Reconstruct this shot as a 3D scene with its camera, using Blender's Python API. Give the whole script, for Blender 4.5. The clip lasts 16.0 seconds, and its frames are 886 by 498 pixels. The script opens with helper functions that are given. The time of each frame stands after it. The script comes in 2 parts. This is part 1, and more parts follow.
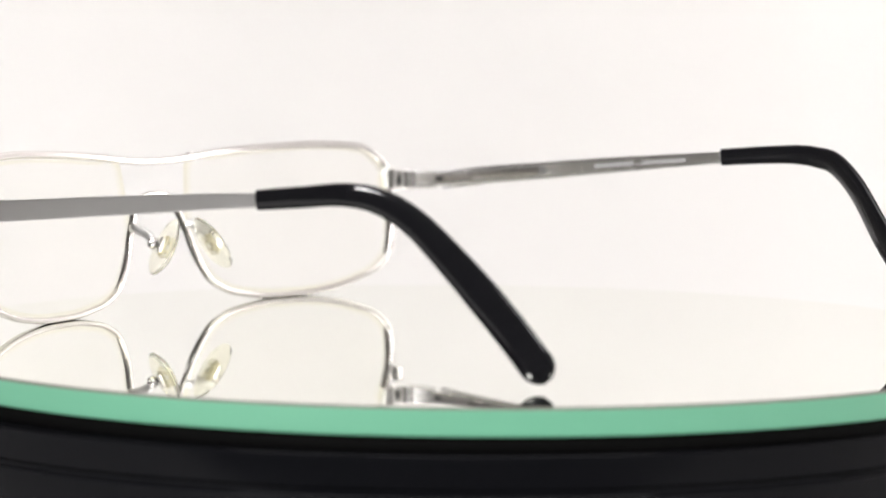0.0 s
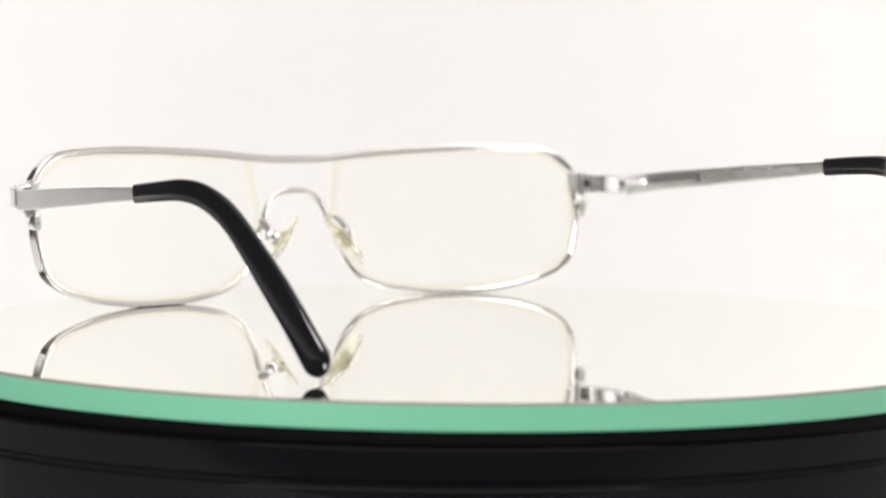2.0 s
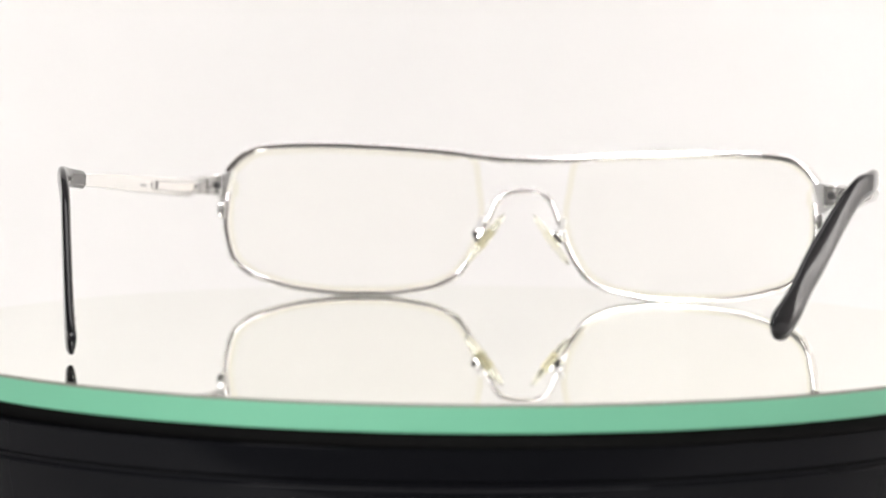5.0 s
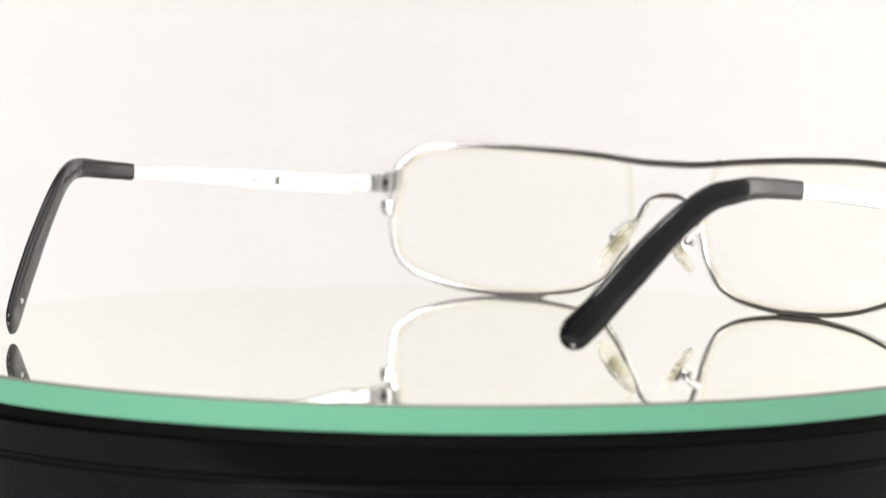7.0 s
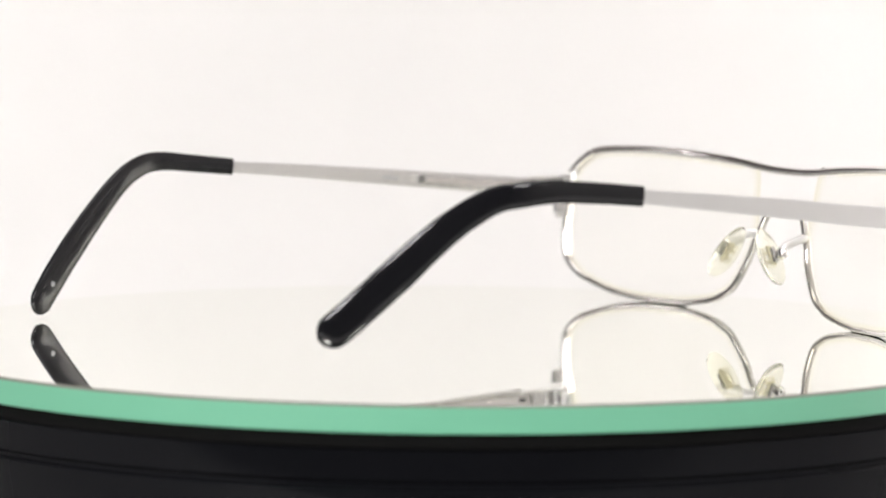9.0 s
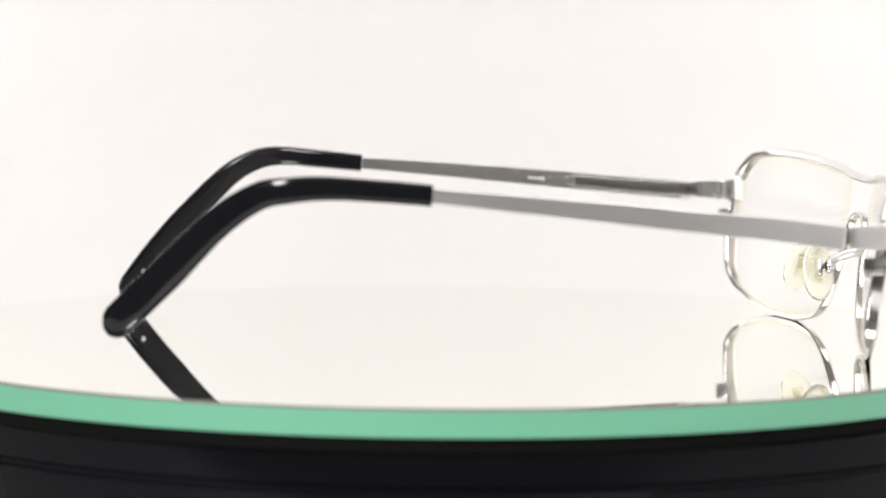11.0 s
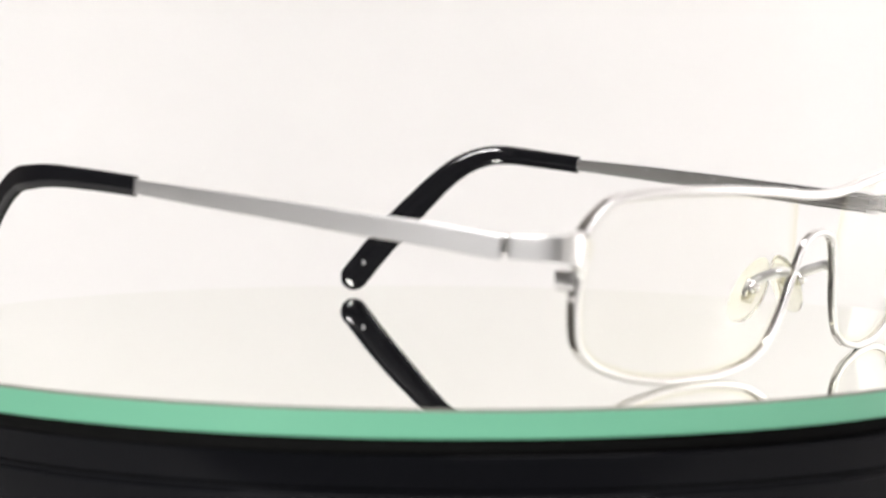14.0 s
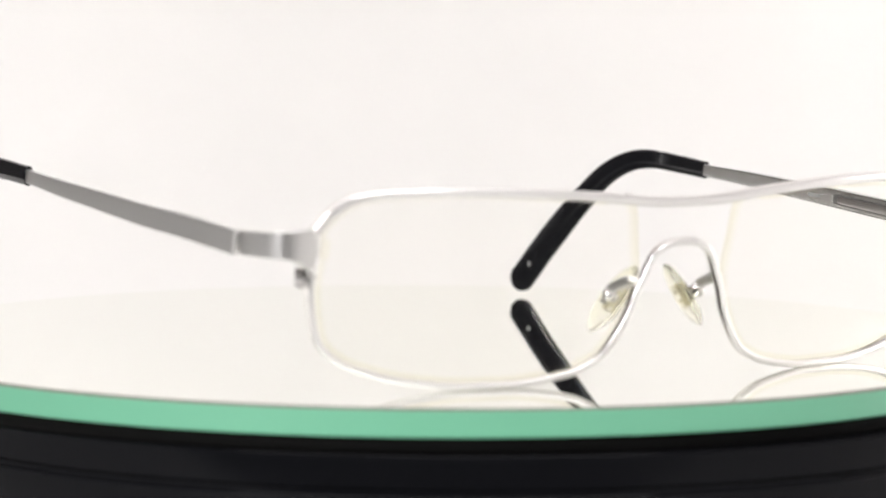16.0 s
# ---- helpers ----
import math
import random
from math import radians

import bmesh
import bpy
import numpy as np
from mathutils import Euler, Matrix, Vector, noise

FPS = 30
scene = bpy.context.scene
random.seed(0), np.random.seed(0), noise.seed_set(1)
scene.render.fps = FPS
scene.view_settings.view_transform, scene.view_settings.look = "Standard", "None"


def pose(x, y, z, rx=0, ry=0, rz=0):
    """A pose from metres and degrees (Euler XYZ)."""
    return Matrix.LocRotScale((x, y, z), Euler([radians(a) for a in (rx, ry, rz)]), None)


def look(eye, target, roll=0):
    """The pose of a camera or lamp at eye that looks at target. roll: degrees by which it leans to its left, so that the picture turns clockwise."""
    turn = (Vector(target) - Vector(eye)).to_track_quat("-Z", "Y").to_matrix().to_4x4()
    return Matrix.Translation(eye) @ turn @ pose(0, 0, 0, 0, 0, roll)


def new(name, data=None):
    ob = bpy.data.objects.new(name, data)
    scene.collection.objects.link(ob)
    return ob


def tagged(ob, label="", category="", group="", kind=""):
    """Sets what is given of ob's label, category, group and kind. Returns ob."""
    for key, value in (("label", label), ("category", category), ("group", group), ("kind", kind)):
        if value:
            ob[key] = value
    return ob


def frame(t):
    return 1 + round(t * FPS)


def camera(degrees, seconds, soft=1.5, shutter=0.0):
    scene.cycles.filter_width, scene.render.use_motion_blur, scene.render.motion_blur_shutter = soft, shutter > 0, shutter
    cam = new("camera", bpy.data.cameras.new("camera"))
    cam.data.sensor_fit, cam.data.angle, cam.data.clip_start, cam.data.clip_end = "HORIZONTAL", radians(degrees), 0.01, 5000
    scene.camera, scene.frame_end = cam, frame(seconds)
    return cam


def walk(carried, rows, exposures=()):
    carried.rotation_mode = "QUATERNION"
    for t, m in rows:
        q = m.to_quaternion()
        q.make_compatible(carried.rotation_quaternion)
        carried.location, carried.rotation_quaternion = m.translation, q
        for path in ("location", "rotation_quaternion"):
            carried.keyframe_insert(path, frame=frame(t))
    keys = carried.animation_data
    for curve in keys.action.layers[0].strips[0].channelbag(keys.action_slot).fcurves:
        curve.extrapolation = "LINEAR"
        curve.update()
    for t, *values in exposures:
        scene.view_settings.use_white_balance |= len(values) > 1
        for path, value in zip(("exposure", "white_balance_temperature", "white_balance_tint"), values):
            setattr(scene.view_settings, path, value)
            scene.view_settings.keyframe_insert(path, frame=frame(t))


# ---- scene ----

# ---------------------------------------------------------------- camera
cam = camera(17.054, 16.0, soft=1.5)
FAR_STAND = pose(0.0042, -0.5847, 0.0620, 0, 0, 0.52) @ pose(0, 0, 0, 90 - 4.46) @ pose(0, 0, 0, 0, 0, 0.47)
NEAR_STAND = FAR_STAND @ pose(0, 0, -0.0155)  # the lens creeps forward when it is set on near things
walk(cam, [(0.0, NEAR_STAND), (0.7, NEAR_STAND), (0.93, FAR_STAND), (9.8, FAR_STAND), (11.6, NEAR_STAND), (16.0, NEAR_STAND)],
     exposures=[(0.0, 0.0), (16.0, 0.0)])
cam.data.dof.use_dof = True
cam.data.dof.focus_distance = 0.572
cam.data.dof.aperture_fstop = 20.0

# ---------------------------------------------------------------- light
world = bpy.data.worlds.new("room_air")
world.use_nodes = True
scene.world = world
world.node_tree.nodes["Background"].inputs[0].default_value = (1.0, 0.97, 0.94, 1)
world.node_tree.nodes["Background"].inputs[1].default_value = 0.05


def softbox(name, eye, target, width, height, watts, colour=(1.0, 0.965, 0.93)):
    data = bpy.data.lights.new(name, "AREA")
    data.shape, data.size, data.size_y = "RECTANGLE", width, height
    data.energy, data.color = watts, colour
    ob = new(name, data)
    ob.matrix_basis = look(eye, target)
    return ob


WARM = (1.0, 0.976, 0.972)
# added unseen fill lamps, one each side, that only brighten the backdrop
for side in (-1, 1):
    softbox("backdrop_fill", (side * 0.68, 0.12, 0.06), (side * 0.63, 0.66, 0.05), 0.16, 0.70, 11.2, WARM)
softbox("overhead_lamp", (0.0, -0.15, 0.95), (0.0, -0.05, 0.0), 0.9, 0.5, 4.6, WARM)
softbox("key_lamp", (-0.55, -0.90, 0.48), (0.0, 0.0, 0.02), 0.20, 0.30, 11.0, WARM)
softbox("side_lamp", (0.52, -0.90, 0.72), (0.0, 0.0, 0.02), 0.22, 0.30, 5.0, WARM)


# ---------------------------------------------------------------- materials
def material(name, colour, rough, metal=0.0, grain=0.0, grain_scale=400.0, stain=0.0, stain_scale=12.0, bump=0.0,
             stretch=(1, 1, 1), **inputs):
    m = bpy.data.materials.new(name)
    m.use_nodes = True
    nt = m.node_tree
    b = nt.nodes["Principled BSDF"]
    b.inputs["Base Color"].default_value = (*colour, 1)
    b.inputs["Roughness"].default_value = rough
    b.inputs["Metallic"].default_value = metal
    for key, value in inputs.items():
        b.inputs[key.replace("_", " ")].default_value = value
    coord = nt.nodes.new("ShaderNodeTexCoord")
    mapping = nt.nodes.new("ShaderNodeMapping")
    mapping.inputs["Scale"].default_value = stretch
    nt.links.new(coord.outputs["Object"], mapping.inputs["Vector"])

    def noise_node(scale, detail):
        n = nt.nodes.new("ShaderNodeTexNoise")
        n.inputs["Scale"].default_value, n.inputs["Detail"].default_value = scale, detail
        nt.links.new(mapping.outputs["Vector"], n.inputs["Vector"])
        return n

    fine, broad = noise_node(grain_scale, 4), noise_node(stain_scale, 3)
    if stain:
        ramp = nt.nodes.new("ShaderNodeMix")
        ramp.data_type = "RGBA"
        ramp.inputs["A"].default_value = (*[c * (1 - stain) for c in colour], 1)
        ramp.inputs["B"].default_value = (*[min(1, c * (1 + stain * 0.6)) for c in colour], 1)
        nt.links.new(broad.outputs["Fac"], ramp.inputs["Factor"])
        nt.links.new(ramp.outputs["Result"], b.inputs["Base Color"])
    if grain:
        mr = nt.nodes.new("ShaderNodeMapRange")
        mr.inputs["To Min"].default_value, mr.inputs["To Max"].default_value = max(0, rough - grain), rough + grain
        nt.links.new(fine.outputs["Fac"], mr.inputs["Value"])
        nt.links.new(mr.outputs["Result"], b.inputs["Roughness"])
    if bump:
        bp = nt.nodes.new("ShaderNodeBump")
        bp.inputs["Strength"].default_value, bp.inputs["Distance"].default_value = bump, 0.0002
        nt.links.new(fine.outputs["Fac"], bp.inputs["Height"])
        nt.links.new(bp.outputs["Normal"], b.inputs["Normal"])
    return m


CHROME = material("polished_chrome", (0.80, 0.79, 0.78), 0.10, 1.0, grain=0.04, grain_scale=900, stain=0.06, stain_scale=90)
INNER = material("polished_inner_steel", (0.80, 0.79, 0.78), 0.25, 1.0, grain=0.06, grain_scale=1400, stain=0.10, stain_scale=120,
                 stretch=(1, 0.15, 1))
SATIN_RIM = material("satin_rim_front", (0.84, 0.83, 0.825), 0.34, 1.0, grain=0.06, grain_scale=1400, stain=0.05, stain_scale=70)
SATIN = material("satin_steel", (0.76, 0.755, 0.75), 0.37, 1.0, grain=0.07, grain_scale=1600, stain=0.08, stain_scale=60,
                 bump=0.06, stretch=(1, 0.06, 1))
RIM = material("silver_rim", (0.84, 0.815, 0.80), 0.15, 1.0, grain=0.04, grain_scale=1200, stain=0.05, stain_scale=80)
SLEEVE = material("black_acetate", (0.007, 0.007, 0.0085), 0.11, grain=0.04, grain_scale=500, stain=0.2, stain_scale=60,
                  Coat_Weight=0.08, Coat_Roughness=0.05, Specular_IOR_Level=0.32)
# near-black colour in place of the shade inside slots and gaps
GAP_SHADE = material("gap_shade", (0.03, 0.03, 0.03), 0.5, stain=0.2)
# dark metal colour that paints the shade of a groove
GROOVE_SHADE = material("milled_groove", (0.22, 0.215, 0.21), 0.45, 0.7, grain=0.1, stain=0.1, stain_scale=200)
MARK = material("etched_mark", (0.45, 0.45, 0.45), 0.5, 0.6, grain=0.1, stain=0.1)


def thin_glass(name, tint, base):
    """A thin clear sheet: light passes straight through, and its gloss grows towards grazing."""
    m = bpy.data.materials.new(name)
    m.use_nodes = True
    nt = m.node_tree
    nt.nodes.remove(nt.nodes["Principled BSDF"])
    clear = nt.nodes.new("ShaderNodeBsdfTransparent")
    clear.inputs["Color"].default_value = (*tint, 1)
    gloss = nt.nodes.new("ShaderNodeBsdfGlossy")
    gloss.inputs["Roughness"].default_value = 0.01
    graze = nt.nodes.new("ShaderNodeLayerWeight")
    power = nt.nodes.new("ShaderNodeMath")
    power.operation = "POWER"
    power.inputs[1].default_value = 5.0
    nt.links.new(graze.outputs["Facing"], power.inputs[0])
    fres = nt.nodes.new("ShaderNodeMath")
    fres.operation = "MULTIPLY_ADD"
    fres.inputs[1].default_value, fres.inputs[2].default_value = 0.5, base
    nt.links.new(power.outputs[0], fres.inputs[0])
    mix = nt.nodes.new("ShaderNodeMixShader")
    nt.links.new(fres.outputs[0], mix.inputs[0])
    nt.links.new(clear.outputs[0], mix.inputs[1])
    nt.links.new(gloss.outputs[0], mix.inputs[2])
    nt.links.new(mix.outputs[0], nt.nodes["Material Output"].inputs["Surface"])
    return m


LENS = thin_glass("clear_lens", (1.0, 0.999, 0.990), 0.0015)
# cream tint painted for the light that a lens bevel would bend
BEVEL_TINT = thin_glass("bevel_tint", (0.995, 0.989, 0.945), 0.02)
LENS_EDGE = thin_glass("lens_edge", (0.975, 0.966, 0.905), 0.02)
PAD = material("nose_pad_silicone", (0.98, 0.97, 0.87), 0.22, grain=0.08, stain=0.04, stain_scale=200,
               Transmission_Weight=0.93, IOR=1.16)
PAD_CORE = material("pad_core", (0.70, 0.66, 0.48), 0.35, 0.4, grain=0.1, stain=0.1, stain_scale=300)
MIRROR = material("mirror_top", (0.912, 0.925, 0.865), 0.012, 1.0, grain=0.008, grain_scale=35, stain=0.015, stain_scale=9)
MIRROR_RIM = material("ground_edge", (0.17, 0.17, 0.145), 0.55, 0.0, grain=0.1, stain=0.1, stain_scale=40)
GLASS_EDGE = material("green_glass_edge", (0.140, 0.405, 0.262), 0.42, grain=0.06, grain_scale=60, stain=0.05, stain_scale=18)
PLASTIC = material("black_plastic", (0.005, 0.0052, 0.0065), 0.09, grain=0.05, grain_scale=120, stain=0.3, stain_scale=14, bump=0.03, Specular_IOR_Level=0.075)
RUBBER = material("black_rubber", (0.003, 0.003, 0.003), 0.8, grain=0.1, stain=0.2, Specular_IOR_Level=0.08)
PAPER = material("white_paper", (0.90, 0.885, 0.865), 0.85, grain=0.05, grain_scale=300, stain=0.004, stain_scale=2.5)
WALL = material("grey_wall", (0.22, 0.208, 0.20), 0.85, grain=0.05, stain=0.08, stain_scale=1.5)
PALE_WALL = material("pale_wall", (0.72, 0.70, 0.68), 0.85, grain=0.05, stain=0.03, stain_scale=1.5)
FLOOR = material("grey_floor", (0.16, 0.15, 0.14), 0.6, grain=0.1, stain=0.15, stain_scale=3)
TABLE = material("white_table", (0.80, 0.79, 0.77), 0.45, grain=0.1, stain=0.03, stain_scale=6)


# ---------------------------------------------------------------- mesh helpers
def part(name, bm, mat, parent=None, label="", m=None, smooth=True):
    me = bpy.data.meshes.new(name)
    bmesh.ops.recalc_face_normals(bm, faces=bm.faces)
    bm.to_mesh(me)
    bm.free()
    for one in (mat if isinstance(mat, (list, tuple)) else [mat]):
        me.materials.append(one)
    if smooth:
        for poly in me.polygons:
            poly.use_smooth = True
        me.set_sharp_from_angle(angle=radians(40))
    ob = new(name, me)
    if parent is not None:
        ob.parent = parent
    if m is not None:
        ob.matrix_basis = m
    if label:
        tagged(ob, label)
    return ob


def spline(points, steps):
    """Catmull-Rom through points of any dimension, even in arc length."""
    p = np.array(points, float)
    q = np.vstack([2 * p[0] - p[1], p, 2 * p[-1] - p[-2]])
    out = []
    for i in range(1, len(q) - 2):
        for s in np.linspace(0, 1, 16, endpoint=False):
            a, b, c, d = q[i - 1], q[i], q[i + 1], q[i + 2]
            out.append(0.5 * (2 * b + (c - a) * s + (2 * a - 5 * b + 4 * c - d) * s * s + (3 * b - a - 3 * c + d) * s ** 3))
    out.append(p[-1])
    out = np.array(out)
    run = np.concatenate([[0], np.cumsum(np.linalg.norm(np.diff(out[:, :3], axis=0), axis=1))])
    even = np.linspace(0, run[-1], steps)
    return np.stack([np.interp(even, run, out[:, k]) for k in range(out.shape[1])], 1)


def eased(path, rounds):
    """Irons small kinks out of an open path; its ends stay."""
    p = np.array(path, float)
    for _ in range(rounds):
        p[1:-1] = 0.25 * p[:-2] + 0.5 * p[1:-1] + 0.25 * p[2:]
    return p


def section(power, n):
    """A unit rounded rectangle: power 1 is an ellipse, smaller is squarer."""
    out = []
    for i in range(n):
        a = 2 * math.pi * (i + 0.5) / n
        c, s = math.cos(a), math.sin(a)
        out.append((math.copysign(abs(c) ** power, c), math.copysign(abs(s) ** power, s)))
    return out


def flat_section(w, h, r):
    """A flat-faced bar of unit size, whose corners are rounded by r on a bar of w by h; each face keeps a support point beside its corners."""
    r = min(r, 0.45 * w, 0.45 * h)
    e = 0.12 * min(w, h)
    out = []
    for q, (sx, sy) in enumerate(((1, 1), (-1, 1), (-1, -1), (1, -1))):
        cx, cy = sx * (w / 2 - r), sy * (h / 2 - r)
        arc = [(cx + r * math.cos(math.pi / 2 * (q + k / 3)), cy + r * math.sin(math.pi / 2 * (q + k / 3))) for k in range(4)]
        if q % 2 == 0:
            arc = [(sx * w / 2, cy - sy * e)] + arc + [(cx - sx * e, sy * h / 2)]
        else:
            arc = [(cx - sx * e, sy * h / 2)] + arc + [(sx * w / 2, cy - sy * e)]
        out += arc
    return [(2 * u / w, 2 * v / h) for u, v in out]


def sweep(path, widths, heights, side, power=0.5, n=16, round_end=0, back=False, edge=0.0):
    """A bar along path. widths run along side(i), heights across it, both full sizes. With edge, a flat bar with corners rounded by it."""
    bm = bmesh.new()
    k = len(path)
    rings = []
    unit = section(power, n)
    n = 24 if edge else n
    for i in range(k):
        t = path[min(i + 1, k - 1)] - path[max(i - 1, 0)]
        t = t / np.linalg.norm(t)
        a = np.array(side(i), float)
        a = a - t * (a @ t)
        a /= np.linalg.norm(a)
        b = np.cross(t, a)
        if edge:
            unit = flat_section(widths[i], heights[i], edge)
        shrink = 1.0
        end = k - 1 - i
        if end < round_end:
            shrink = math.sqrt(max(0.08, 1 - 0.97 * (1 - end / round_end) ** 2))
        rings.append([bm.verts.new(path[i] + a * (u * widths[i] / 2 * shrink) + b * (v * heights[i] / 2 * shrink)) for u, v in unit])
    for i in range(k - 1):
        r0, r1 = rings[i], rings[i + 1]
        for j in range(n):
            f = bm.faces.new((r0[j], r0[(j + 1) % n], r1[(j + 1) % n], r1[j]))
            if back and unit[j][0] + unit[(j + 1) % n][0] < 1.3:
                f.material_index = 1
    bm.faces.new(rings[0])
    bm.faces.new(rings[-1][::-1])
    return bm


def box(size, centre=(0, 0, 0), bevel=0.0, turn=None):
    bm = bmesh.new()
    bmesh.ops.create_cube(bm, size=1)
    bmesh.ops.scale(bm, vec=size, verts=bm.verts)
    if bevel:
        bmesh.ops.bevel(bm, geom=bm.edges[:], offset=bevel, segments=2, affect="EDGES", profile=0.6)
    if turn is not None:
        bmesh.ops.transform(bm, matrix=turn, verts=bm.verts)
    bmesh.ops.translate(bm, vec=centre, verts=bm.verts)
    return bm


def lathe(profile, n=160, mats=None):
    """Turn (radius, z) pairs round the z axis; pairs at radius 0 close it."""
    bm = bmesh.new()
    rings = []
    for r, z in profile:
        if r == 0:
            rings.append([bm.verts.new((0, 0, z))])
        else:
            rings.append([bm.verts.new((r * math.cos(2 * math.pi * i / n), r * math.sin(2 * math.pi * i / n), z)) for i in range(n)])
    for k, (a, b) in enumerate(zip(rings, rings[1:])):
        for i in range(n):
            j = (i + 1) % n
            vs = [a[i % len(a)], a[j % len(a)], b[j % len(b)], b[i % len(b)]]
            vs = list(dict.fromkeys(vs))
            if len(vs) > 2:
                f = bm.faces.new(vs)
                if mats:
                    f.material_index = mats[k]
    return bm


def cylinder(radius, length, turn, centre, n=24, bevel=0.0):
    h = length / 2
    b = bevel
    prof = [(0, -h), (radius - b, -h), (radius, -h + b), (radius, h - b), (radius - b, h), (0, h)] if b else \
        [(0, -h), (radius, -h), (radius, h), (0, h)]
    bm = lathe(prof, n)
    bmesh.ops.transform(bm, matrix=Matrix.Translation(centre) @ turn, verts=bm.verts)
    return bm


# ---------------------------------------------------------------- the room
BASE_Z = -0.046


def room():
    def slab(name, size, centre, mat, label):
        ob = part(name, box(size, centre), mat, smooth=False)
        tagged(ob, label, "wall" if "wall" in name else name.split("_")[0], kind="structure")
        return ob
    slab("floor", (3.1, 4.4, 0.1), (-0.65, 0, -0.85), FLOOR, "plain grey floor of the room")
    slab("wall_north", (3.1, 0.1, 2.6), (-0.65, 2.25, 0.5), PALE_WALL, "pale painted wall behind the backdrop")
    slab("wall_south", (2.9, 0.1, 2.6), (-0.65, -2.15, 0.5), WALL, "dim grey painted wall behind the camera")
    slab("wall_west", (0.1, 4.4, 2.6), (-2.15, 0, 0.5), WALL, "dim grey painted wall")
    slab("wall_east", (0.1, 4.4, 2.6), (0.85, 0, 0.5), PALE_WALL, "pale painted wall")
    slab("ceiling", (2.9, 4.2, 0.1), (-0.65, 0, 1.85), PALE_WALL, "plain pale ceiling")

    table = new("table")
    tagged(table, "white table under the black turntable", "table")
    part("tabletop", box((1.1, 0.72, 0.03), (0, 0.09, BASE_Z - 0.0151), 0.004), TABLE, table)
    for sx in (-0.5, 0.5):
        for y in (-0.22, 0.40):
            part("leg", box((0.05, 0.05, 0.724), (sx, y, BASE_Z - 0.0301 - 0.362), 0.003), TABLE, table)

    bm = bmesh.new()
    prev = None
    for k in range(25):
        x = -0.62 + 1.24 * k / 24
        y = 0.66 + 0.004 * math.sin(5 * x + 0.6)
        row = [bm.verts.new((x, y, z)) for z in (-0.78, -0.3, 0.1, 0.5, 0.95)]
        if prev:
            for a in range(4):
                bm.faces.new((prev[a], row[a], row[a + 1], prev[a + 1]))
        prev = row
    bmesh.ops.solidify(bm, geom=bm.faces[:], thickness=0.0008)
    ob = part("backdrop", bm, PAPER)
    tagged(ob, "white paper backdrop hanging behind the turntable table", "backdrop", kind="structure")


# ---------------------------------------------------------------- the turntable
PLATE_R, PLATE_T = 0.1079, 0.0048
PLATE_AT = pose(0.0026, 0.0010, -0.0003)  # the mirror lies a little off the axis


def turntable():
    base = new("turntable")
    tagged(base, "glossy black round plastic turntable base under a mirror", "turntable")
    part("body", lathe([(0, -0.0450), (0.1040, -0.0450), (0.1075, -0.0435), (0.1088, -0.0400), (0.1088, -0.0147),
                        (0.1082, -0.0141), (0.1082, -0.0136), (0.1088, -0.0130), (0.1088, -0.0080), (0.10865, -0.00785),
                        (0.1040, -0.0078), (0, -0.0078)], 200), PLASTIC, base, "glossy black plastic drum with a seam line")
    for k in range(4):
        a = math.pi / 4 + k * math.pi / 2
        part("foot", cylinder(0.008, 0.0020, Matrix.Identity(4), (0.085 * math.cos(a), 0.085 * math.sin(a), -0.0455)), RUBBER, base)
    plate = new("mirror_plate")
    tagged(plate, "round mirror plate with green glass edge on turntable", "mirror")
    part("glass", lathe([(0, -PLATE_T), (PLATE_R - 0.0002, -PLATE_T), (PLATE_R, -PLATE_T + 0.0002), (PLATE_R, -0.00045)], 320),
         GLASS_EDGE, plate, "pale green glass edge", PLATE_AT)
    part("ground_rim", lathe([(PLATE_R, -0.00045), (PLATE_R - 0.0003, -0.0001), (PLATE_R - 0.0008, -0.00002)], 320), MIRROR_RIM, plate,
         "thin grey ground bevel", PLATE_AT)
    part("mirror_face", lathe([(PLATE_R - 0.0008, -0.00002), (0.05, 0.0), (0, 0.0)], 320), MIRROR, plate, "silvered mirror face", PLATE_AT)
    part("platter", lathe([(0, -0.0074), (0.1066, -0.0074), (0.1068, -0.0070), (0.1068, -0.0052), (0.1066, -0.0049), (0, -0.0049)], 200),
         RUBBER, plate, "matt black platter", PLATE_AT)
    return plate


# ---------------------------------------------------------------- the glasses (millimetres, then metres)
MM = 0.001
SEAT = pose(-0.04944, 0.04731, 0.0, 0, 0, 51.0)
WRAP, EASE, BRIDGE_Y, LEAN = 0.00284, 0.5e-7, 9.36, 0.15
SKEW = pose(-0.44, 0, 0, 0, 0, -0.62)  # the front sits slightly askew between the temples, in millimetres


def on_front(x, z, dy=0.0):
    return np.array((x, BRIDGE_Y - WRAP * x * x + EASE * x ** 4 + LEAN * (z - 5) + dy, z))


def front_normal(x):
    n = np.array((2 * WRAP * x - 4 * EASE * x ** 3, 1.0, -LEAN))
    return n / np.linalg.norm(n)


TOP = [(0, 30.4), (6, 30.5), (12, 31.0), (17.2, 31.6), (27.9, 32.4), (38, 32.9), (46, 33.1), (53, 32.9), (57.5, 32.6), (60.8, 31.9), (63.9, 29.6),
       (65.9, 27.0)]
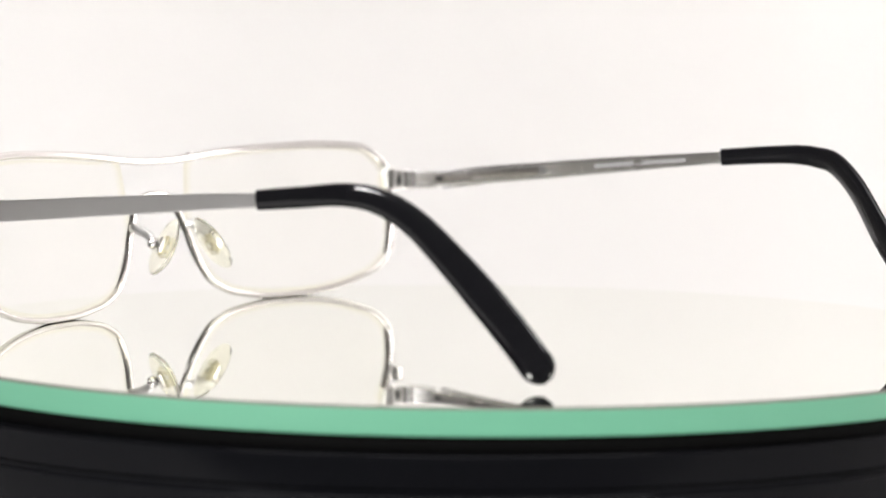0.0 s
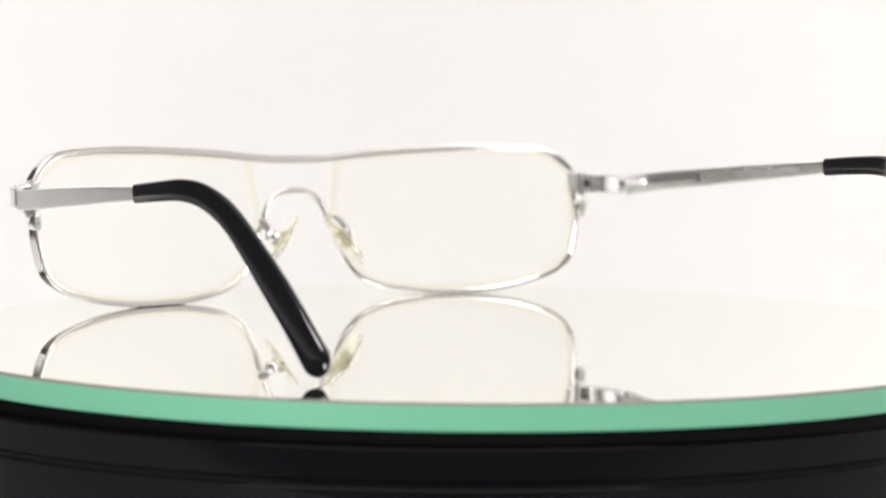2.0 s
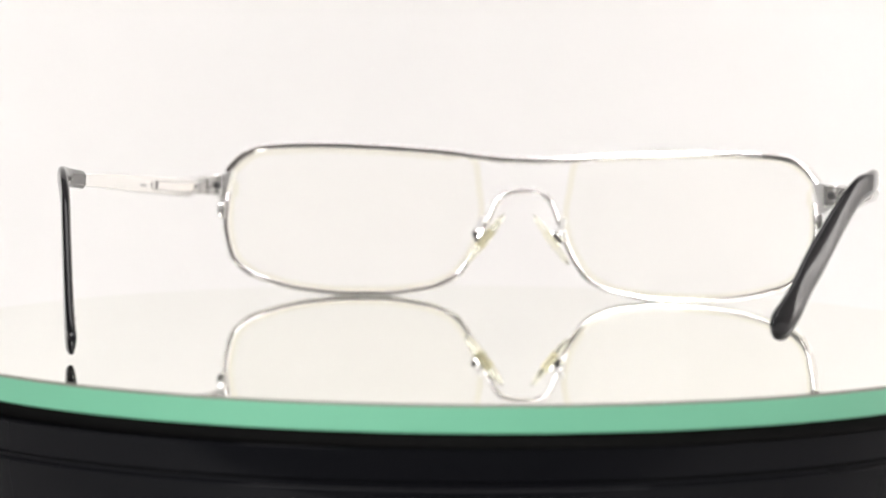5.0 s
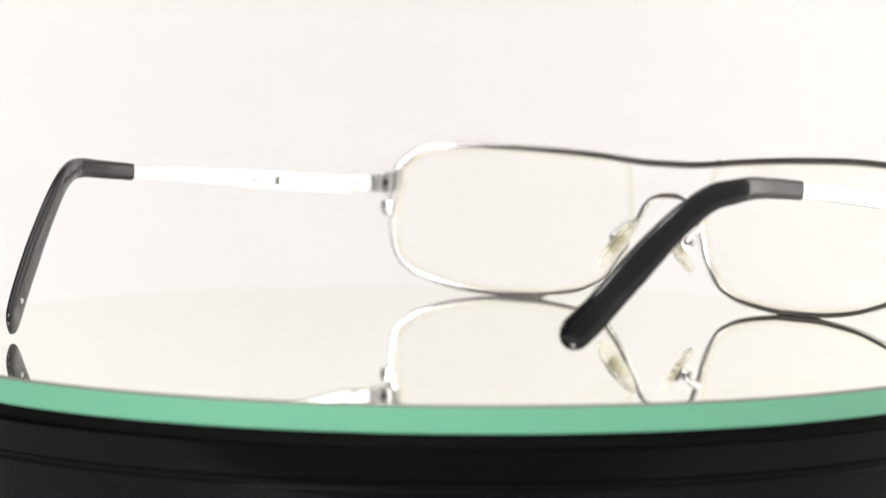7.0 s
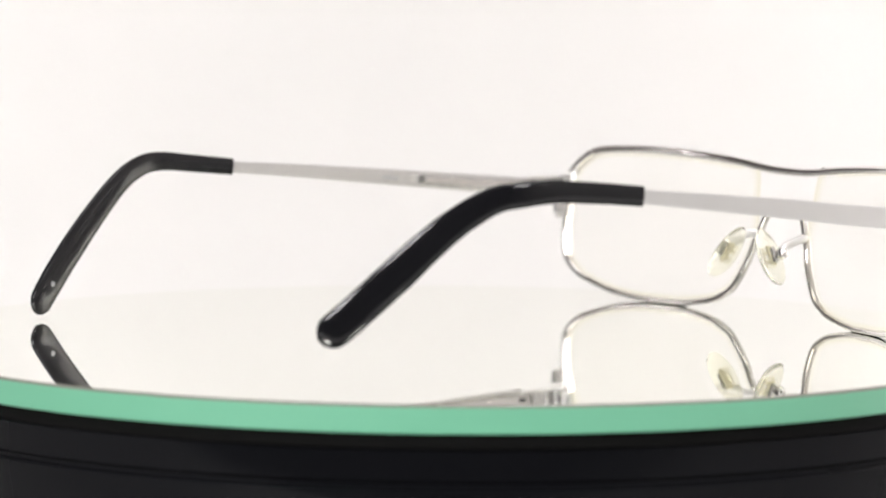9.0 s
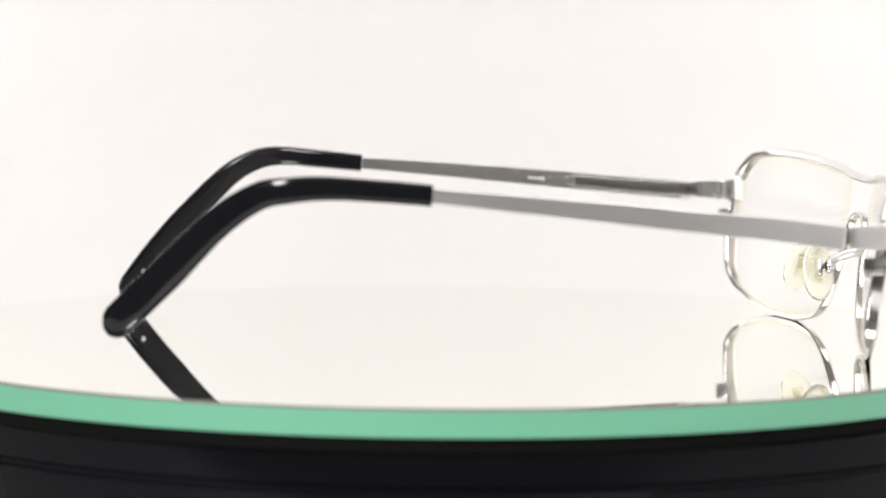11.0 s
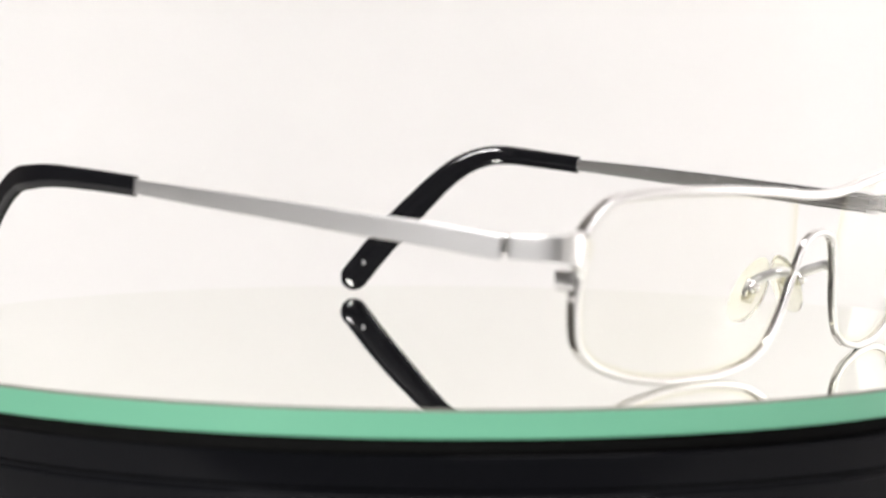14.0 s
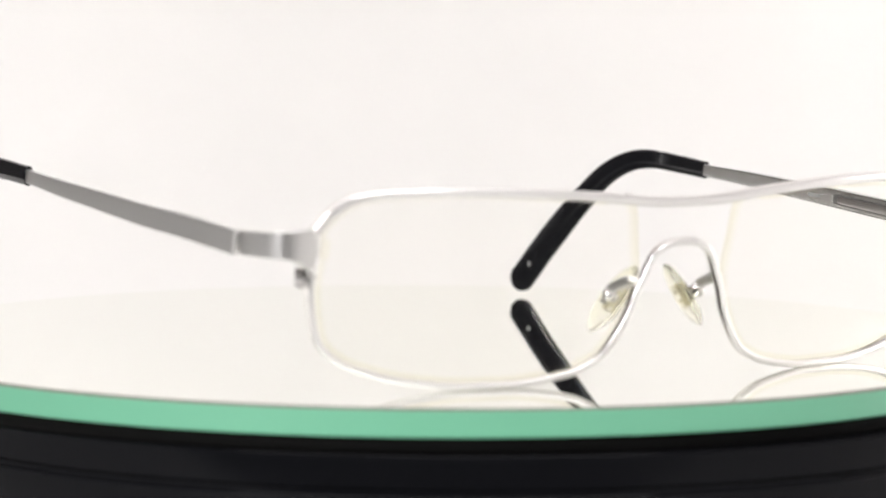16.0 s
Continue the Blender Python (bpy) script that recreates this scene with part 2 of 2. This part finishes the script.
LOW = [(65.5, 22.5), (65.8, 19.4), (65.9, 16.3), (65.3, 12.3), (63.9, 7.9), (60.4, 4.8), (56.4, 3.2), (50.7, 1.6), (42.2, 0.45), (34.4, 0.3), (28.6, 0.45),
       (20.6, 1.7), (17.3, 3.0), (14.5, 4.6), (11.8, 8.3), (9.9, 12.0), (9.1, 14.7), (7.6, 17.9), (6.1, 21.2), (4.4, 22.7), (2.0, 23.5), (0, 23.5)]


OFF_FRONT = ("temple", "inner_face", "spring_housing", "milled_groove", "housing_plate", "housing_slot", "etched_bar", "etched_mark", "temple_tip",
             "size_dot")


def glasses():
    g = new("eyeglasses")
    tagged(g, "silver half-clear metal eyeglasses with black temple tips on mirror", "eyeglasses")

    def add(name, bm, mat, parent=None, label="", smooth=True):
        if name not in OFF_FRONT:
            bmesh.ops.transform(bm, matrix=SKEW, verts=bm.verts)
        bmesh.ops.scale(bm, vec=(MM, MM, MM), verts=bm.verts)
        if parent is None:
            return part(name, bm, mat, g, label, SEAT, smooth)
        return part(name, bm, mat, parent, label, None, smooth)

    def mirrored(half):
        return [(-x, z) for x, z in half[::-1]] + [(x, z) for x, z in half[1:]]

    flat = spline([(x, z - 0.4 * max(-0.4, min(1.0, x / 40))) for x, z in mirrored(TOP)], 241)
    path = np.array([on_front(x, z) for x, z in eased(flat, 5)])
    h = np.full(len(path), 1.65)
    w = 2.0 + 0.9 * np.clip((np.abs(path[:, 0]) - 54) / 11, 0, 1)
    add("top_bar", sweep(path, w, h, lambda i: front_normal(path[i][0]), back=True, edge=0.56), [SATIN_RIM, RIM], None, "silver brow bar")

    half = LOW[::-1]
    flat = spline([(-x, z) for x, z in half[::-1]] + half[1:], 521)
    low = np.array([on_front(x, z) for x, z in eased(flat, 9)])
    add("rim_wire", sweep(low, 1.6 + 1.0 * np.clip((np.abs(low[:, 0]) - 57) / 8, 0, 1), np.full(len(low), 1.2),
                          lambda i: front_normal(low[i][0]), back=True, edge=0.43), [SATIN_RIM, RIM], None,
        "thin silver wire rim and nose bridge")

    for s in (-1, 1):
        lens_half(add, s)
        end_piece(add, s)
        temple(add, s)
        nose_pad(add, s)
    return g


def lens_half(add, s):
    top = [(x, z - 0.75) for x, z in TOP if x >= 14][::-1]
    low = [(x, z) for x, z in LOW if x >= 9.0]
    cx, cz = 38.0, 17.0
    ring = [(11.6, 31.0), (10.6, 30.0), (10.1, 28.0), (9.6, 24.0), (9.0, 20.5), (8.9, 17.5)]
    ring += [(x + 0.5 * (cx - x) / 40, z + 0.7 * (cz - z) / 17) for x, z in low[::-1]]
    ring += [(64.7, 22.0), (64.6, 25.5)] + [(x - 0.3, z) for x, z in top] + [(13.0, 31.35)]
    flat = spline(ring + ring[:1], 141)[:-1]
    bm = bmesh.new()
    faces = []
    levels = (1.0, 0.952, 0.8, 0.55, 0.3)
    for thick in (0.3, -0.6):
        rings = []
        for lv in levels:
            row = []
            for x, z in flat:
                xx, zz = cx + (x - cx) * lv, cz + (z - cz) * lv
                v = on_front(xx, zz, thick - 0.0011 * (zz - cz) ** 2)
                row.append(bm.verts.new((s * v[0], v[1], v[2])))
            rings.append(row)
        c = on_front(cx, cz, thick)
        mid = bm.verts.new((s * c[0], c[1], c[2]))
        n = len(flat)
        for a, b in zip(rings, rings[1:]):
            for i in range(n):
                f = bm.faces.new((a[i], a[(i + 1) % n], b[(i + 1) % n], b[i]))
                f.material_index = 2 if a is rings[0] else 0
        for i in range(n):
            bm.faces.new((rings[-1][i], rings[-1][(i + 1) % n], mid))
        faces.append(rings[0])
    n = len(flat)
    for i in range(n):
        f = bm.faces.new((faces[0][i], faces[0][(i + 1) % n], faces[1][(i + 1) % n], faces[1][i]))
        f.material_index = 1
    ob = add("lens", bm, [LENS, LENS_EDGE, BEVEL_TINT], None, "clear lens with faint yellow edge")
    ob.visible_shadow = False
    v = on_front(12.0, 31.3, -0.3)
    add("lens_clip", box((1.3, 1.1, 0.6), (s * v[0], v[1], v[2] + 0.3), 0.15), RIM)


def end_piece(add, s):
    rows = [(65.3, 0.8, 23.5, 9.0), (66.6, 1.2, 23.8, 7.2), (68.2, 1.4, 24.15, 5.7), (70.0, 1.25, 24.35, 4.9), (71.9, 0.3, 24.4, 4.4), (73.1, -2.0, 24.4, 4.1),
            (73.9, -5.0, 24.45, 3.95), (74.4, -7.7, 24.5, 3.9)]
    pull = 1.0 if s > 0 else 0.74

    def inward(x):
        return s * (65.2 + (x - 65.2) * pull)
    r = spline(rows, 30)
    path = np.stack([inward(r[:, 0]), r[:, 1], r[:, 2]], 1)
    wide = np.full(30, 1.4)
    wide[-1], r[-1, 3] = 0.95, r[-1, 3] - 0.45
    add("end_piece", sweep(path, wide, r[:, 3], lambda i: np.cross((0, 0, 1), path[min(i + 1, 29)] - path[max(i - 1, 0)]), edge=0.2), SATIN,
        None, "satin silver end piece")
    # closing block of the rim, with its joint and the screw through it
    block = add("closing_block", box((1.6, 3.6, 3.0), (s * 66.3, -1.5, 18.95), 0.14), INNER, None, "small polished closing block")
    add("joint", box((1.64, 3.64, 0.14), (s * 66.3, -1.5, 18.85), 0.02), GAP_SHADE, block)
    add("screw", cylinder(0.6, 0.5, Matrix.Identity(4), (s * 66.3, -2.2, 17.35), 16, 0.1), CHROME, block)
    # hinge block flush behind the end piece, a dark box for a slot's shade beside the rim, and the barrel
    r = spline([(67.2, -0.2, 24.3, 4.9), (69.6, -0.1, 24.35, 4.5), (70.9, -0.9, 24.4, 4.2), (71.8, -2.6, 24.4, 4.0), (72.6, -5.2, 24.42, 3.8),
                (73.1, -7.4, 24.45, 3.6)], 24)
    path = np.stack([inward(r[:, 0]), r[:, 1], r[:, 2]], 1)
    hinge = add("hinge", sweep(path, np.full(24, 1.2), r[:, 3], lambda i: np.cross((0, 0, 1), path[min(i + 1, 23)] - path[max(i - 1, 0)]), edge=0.25), INNER,
                None, "polished flush spring hinge block")
    add("hinge_barrel", cylinder(0.65, 4.1, Matrix.Identity(4), (inward(70.9), -2.6, 24.4), 18, 0.12), INNER, hinge)
    for k in (-0.7, 0.7):
        add("barrel_slit", cylinder(0.67, 0.14, Matrix.Identity(4), (inward(70.9), -2.6, 24.4 + k), 18), GAP_SHADE, hinge)
    add("slot", box((1.5, 0.4, 1.4), (inward(68.7), -0.72, 24.35), 0.08), GAP_SHADE, hinge)


ARM = {
    -1: [(72.6, -7.4, 24.1), (73.9, -22, 25.15), (75, -36, 26.3), (76, -50, 27.4), (76.8, -64, 28.5), (77.5, -80.6, 29.65)],
    1: [(74.2, -9.25, 24.35), (76.2, -22.6, 26.15), (77.5, -36.4, 27.5), (78, -50.3, 28.95), (78.2, -64.2, 30.25), (77.6, -81.2, 31.85)],
}
TIP = {
    -1: [(77.6, -79.6, 29.6), (77.4, -89.1, 30.5), (76.4, -97.3, 31.15), (74.6, -103.1, 30.2), (72.5, -109, 26.75), (70.2, -116.4, 19.4), (67.9, -123.5, 11.3), (66.2, -128.4, 5.0), (65.0, -131.1, 1.25)],
    1: [(77.6, -80.2, 31.8), (77.7, -88.9, 32.5), (77.6, -97.8, 32.95), (76.8, -103.6, 32.55), (74.8, -108.9, 31.4), (71.6, -115.6, 26.7), (67, -123.7, 18.15), (64.2, -129.4, 12.35), (61.1, -134, 7.6)],
}


def temple(add, s):
    def out(path):
        return lambda i: np.cross((0, 0, 1), path[min(i + 1, len(path) - 1)] - path[max(i - 1, 0)])
    path = spline(ARM[s], 60) * np.array((s, 1, 1))
    u = np.linspace(0, 1, 60)
    tall = 4.1 - 0.45 * u - 1.25 * u ** 2.0
    nose = path[0] + (path[1] - path[0]) * 0.3
    bar = np.vstack([path[:1], nose[None], path[1:]])
    wide = np.concatenate([[0.85, 1.25], 1.25 - 0.15 * u[1:]])
    high = np.concatenate([[tall[0] - 0.45, tall[0]], tall[1:]])
    arm = add("temple", sweep(bar, wide, high, out(bar), edge=0.2), SATIN, None,
              "flat satin steel temple arm")
    # polished liner on the inner face, with a raised spring-hinge housing
    inner = []
    for i in range(2, 59):
        t = path[i + 1] - path[i - 1]
        n = np.cross((0, 0, 1), t)
        n /= np.linalg.norm(n)
        if n[0] * s > 0:
            n = -n
        inner.append((path[i] + n * 0.66, tall[i]))
    ip = np.array([p for p, _ in inner])
    it = np.array([q for _, q in inner])
    add("inner_face", sweep(ip, np.full(len(ip), 0.22), it * 0.93, out(ip), 0.3, 16), INNER, arm, "polished inner face")
    k0, k1 = 2, 22
    head = np.array(SKEW @ Vector((s * (65.2 + (72.05 - 65.2) * (1.0 if s > 0 else 0.74)), -4.3, 24.42)))
    hp = spline(np.vstack([head[None], ip[k0 + 2:k1] + np.array((-s * 0.22, 0, 0))]), 24)
    ht = np.linspace(3.1, 2.5, len(hp))
    add("spring_housing", sweep(hp, np.full(len(hp), 0.5), ht, out(hp), 0.3, 16, round_end=3), INNER, arm, "raised polished spring housing")
    hp2 = hp[1:-1] + np.array((-s * 0.3, 0, 0))
    hp1 = hp[1:-1] + np.array((-s * 0.24, 0, 0))
    # thin dark strip on the housing; its colour replaces an uncut groove's shade
    add("milled_groove", sweep(hp1, np.full(len(hp1), 0.08), ht[1:-1] - 0.62, out(hp1), 0.25, 12), GROOVE_SHADE, arm, "dark milled groove outline")
    add("housing_plate", sweep(hp2[1:-1], np.full(len(hp2) - 2, 0.14), ht[2:-2] - 1.05, out(hp2[1:-1]), 0.3, 12), RIM, arm)
    # dark box laid on the plate, for the shade inside a slot
    add("housing_slot", box((0.3, 2.4, 0.9), tuple(hp2[2] + np.array((-s * 0.02, 0, 0))), 0.1), GAP_SHADE, arm)
    if s > 0:
        for a, b in ((30, 39), (40, 50)):
            bp = ip[a:b] + np.array((-s * 0.13, 0, 0))
            add("etched_bar", sweep(bp, np.full(len(bp), 0.1), np.full(len(bp), 0.85), out(bp), 0.3, 8), MARK, arm, "pale etched bar")
    else:
        bp = ip[24:28] + np.array((-s * 0.13, 0, -0.2))
        add("etched_mark", sweep(bp, np.full(len(bp), 0.1), np.full(len(bp), 0.7), out(bp), 0.6, 8), MARK, arm, "small etched mark")
    # black tip
    tip = spline(TIP[s], 120) * np.array((s, 1, 1))
    u = np.linspace(0, 1, 120)
    tall = 3.6 + 1.2 * np.clip(u * 1.35, 0, 1) ** 1.3
    wide = 1.75 + 0.15 * u
    # the blade widens on its upper, rear edge below the bend
    grow = (1.25 if s > 0 else 1.35) * np.clip((u - 0.22) / 0.5, 0, 1)
    tall = tall + grow
    sleeve = add("temple_tip", sweep(tip, wide, tall, out(tip), 0.72, 32, round_end=6), SLEEVE, arm, "glossy black plastic temple tip")
    p = tip[106]
    add("size_dot", cylinder(0.55, 0.3, Matrix.Rotation(math.pi / 2, 4, "Y"), (p[0] - s * (wide[106] / 2), p[1], p[2]), 16), MARK, sleeve,
        "small pale inset dot")


def nose_pad(add, s):
    c = np.array((7.4, 2.2, 13.3))
    long_ = np.array((0.60, -0.10, -0.79))
    long_ /= np.linalg.norm(long_)
    nrm = np.array((-0.92, -0.08, -0.38))
    nrm -= long_ * (nrm @ long_)
    nrm /= np.linalg.norm(nrm)
    wide = np.cross(long_, nrm)

    def pad(a, b, t, off):
        bm = bmesh.new()
        rows = []
        for k, (lv, tz) in enumerate(((0.0, 1.0), (0.6, 0.92), (0.88, 0.62), (1.0, 0.0), (0.9, -0.6), (0.6, -0.85), (0.0, -0.9))):
            if lv == 0:
                rows.append([bm.verts.new(np.array((s, 1, 1)) * (c + nrm * (off + tz * t / 2)))])
                continue
            row = []
            for i in range(32):
                an = 2 * math.pi * i / 32
                lx, wy = math.cos(an), math.sin(an)
                egg = 1 + 0.12 * lx
                row.append(bm.verts.new(np.array((s, 1, 1)) * (c + long_ * (lx * a * lv) + wide * (wy * b * lv * egg) + nrm * (off + tz * t / 2))))
            rows.append(row)
        for p, q in zip(rows, rows[1:]):
            for i in range(32):
                vs = list(dict.fromkeys([p[i % len(p)], p[(i + 1) % 32 % len(p)], q[(i + 1) % 32 % len(q)], q[i % len(q)]]))
                bm.faces.new(vs)
        return bm

    one = add("nose_pad", pad(7.0, 3.1, 1.8, 0.0), PAD, None, "translucent yellowish silicone nose pad")
    core = c - nrm * 0.35
    rot = Matrix((np.array((s, 1, 1)) * long_, np.array((s, 1, 1)) * wide, np.array((s, 1, 1)) * nrm)).transposed().to_4x4()
    add("pad_core", box((4.6, 1.5, 0.5), tuple(core * np.array((s, 1, 1))), 0.12, rot), PAD_CORE, one, "small metal core plate")
    # embossed mark on the skin side: a frame round two upright bars
    def on_pad(u, v):
        return tuple((c + nrm * 0.86 + long_ * u + wide * v) * np.array((s, 1, 1)))
    mark = add("pad_mark", box((4.4, 0.22, 0.2), on_pad(0, 0.95), 0.03, rot), PAD_CORE, one, "small embossed frame")
    add("mark_side", box((4.4, 0.22, 0.2), on_pad(0, -0.95), 0.03, rot), PAD_CORE, mark)
    for u, n in ((-2.2, 2.1), (2.2, 2.1), (-1.2, 1.1), (1.0, 1.1)):
        add("mark_bar", box((0.22 if n > 2 else 0.8, n, 0.2), on_pad(u, 0), 0.03, rot), PAD_CORE, mark)
    # arm from the rim, its round boss with dark bars for a crossed screw slot's shade, and the bracket on the pad
    boss = c + np.array((1.9, 1.7, 0.9))
    start = on_front(8.5, 16.8, -0.4)
    arm = spline([start, start + np.array((0.8, -1.6, 0.1)), np.array((9.3, 5.8, 15.9)), boss + np.array((0.1, 0.4, 0.9)), boss], 30) * np.array((s, 1, 1))
    a = add("pad_arm", sweep(arm, np.full(30, 1.9), np.full(30, 1.3), lambda i: (0.3, 0.2, 1), 0.8, 12), SATIN, None, "thin bent chrome pad arm")
    e = boss * np.array((s, 1, 1))
    ball = bmesh.new()
    bmesh.ops.create_uvsphere(ball, u_segments=24, v_segments=14, radius=1.4)
    bmesh.ops.scale(ball, vec=(1, 0.8, 1), verts=ball.verts)
    bmesh.ops.translate(ball, vec=tuple(e), verts=ball.verts)
    add("pad_boss", ball, CHROME, a)
    for turn in (0.4, 0.4 + math.pi / 2):
        add("screw_slot", box((1.1, 0.16, 0.22), (e[0], e[1] - 1.1, e[2]), 0.03, Matrix.Rotation(turn, 4, "Y")), GAP_SHADE, a)
    seat = (c - nrm * 1.25 + long_ * 0.3) * np.array((s, 1, 1))
    add("pad_bracket", box((3.4, 0.9, 1.0), tuple(seat), 0.2, rot), CHROME, a)


room()
plate = turntable()
specs = glasses()

# ---------------------------------------------------------------- turning
TURN_MID, TURN_RATE = -96.646, -12.5602  # degrees at 8 s, degrees a second


def motions():
    rows = [(t, pose(0, 0, 0, 0, 0, TURN_MID + TURN_RATE * (t - 8))) for t in range(17)]
    walk(plate, rows)
    walk(specs, rows)


motions()
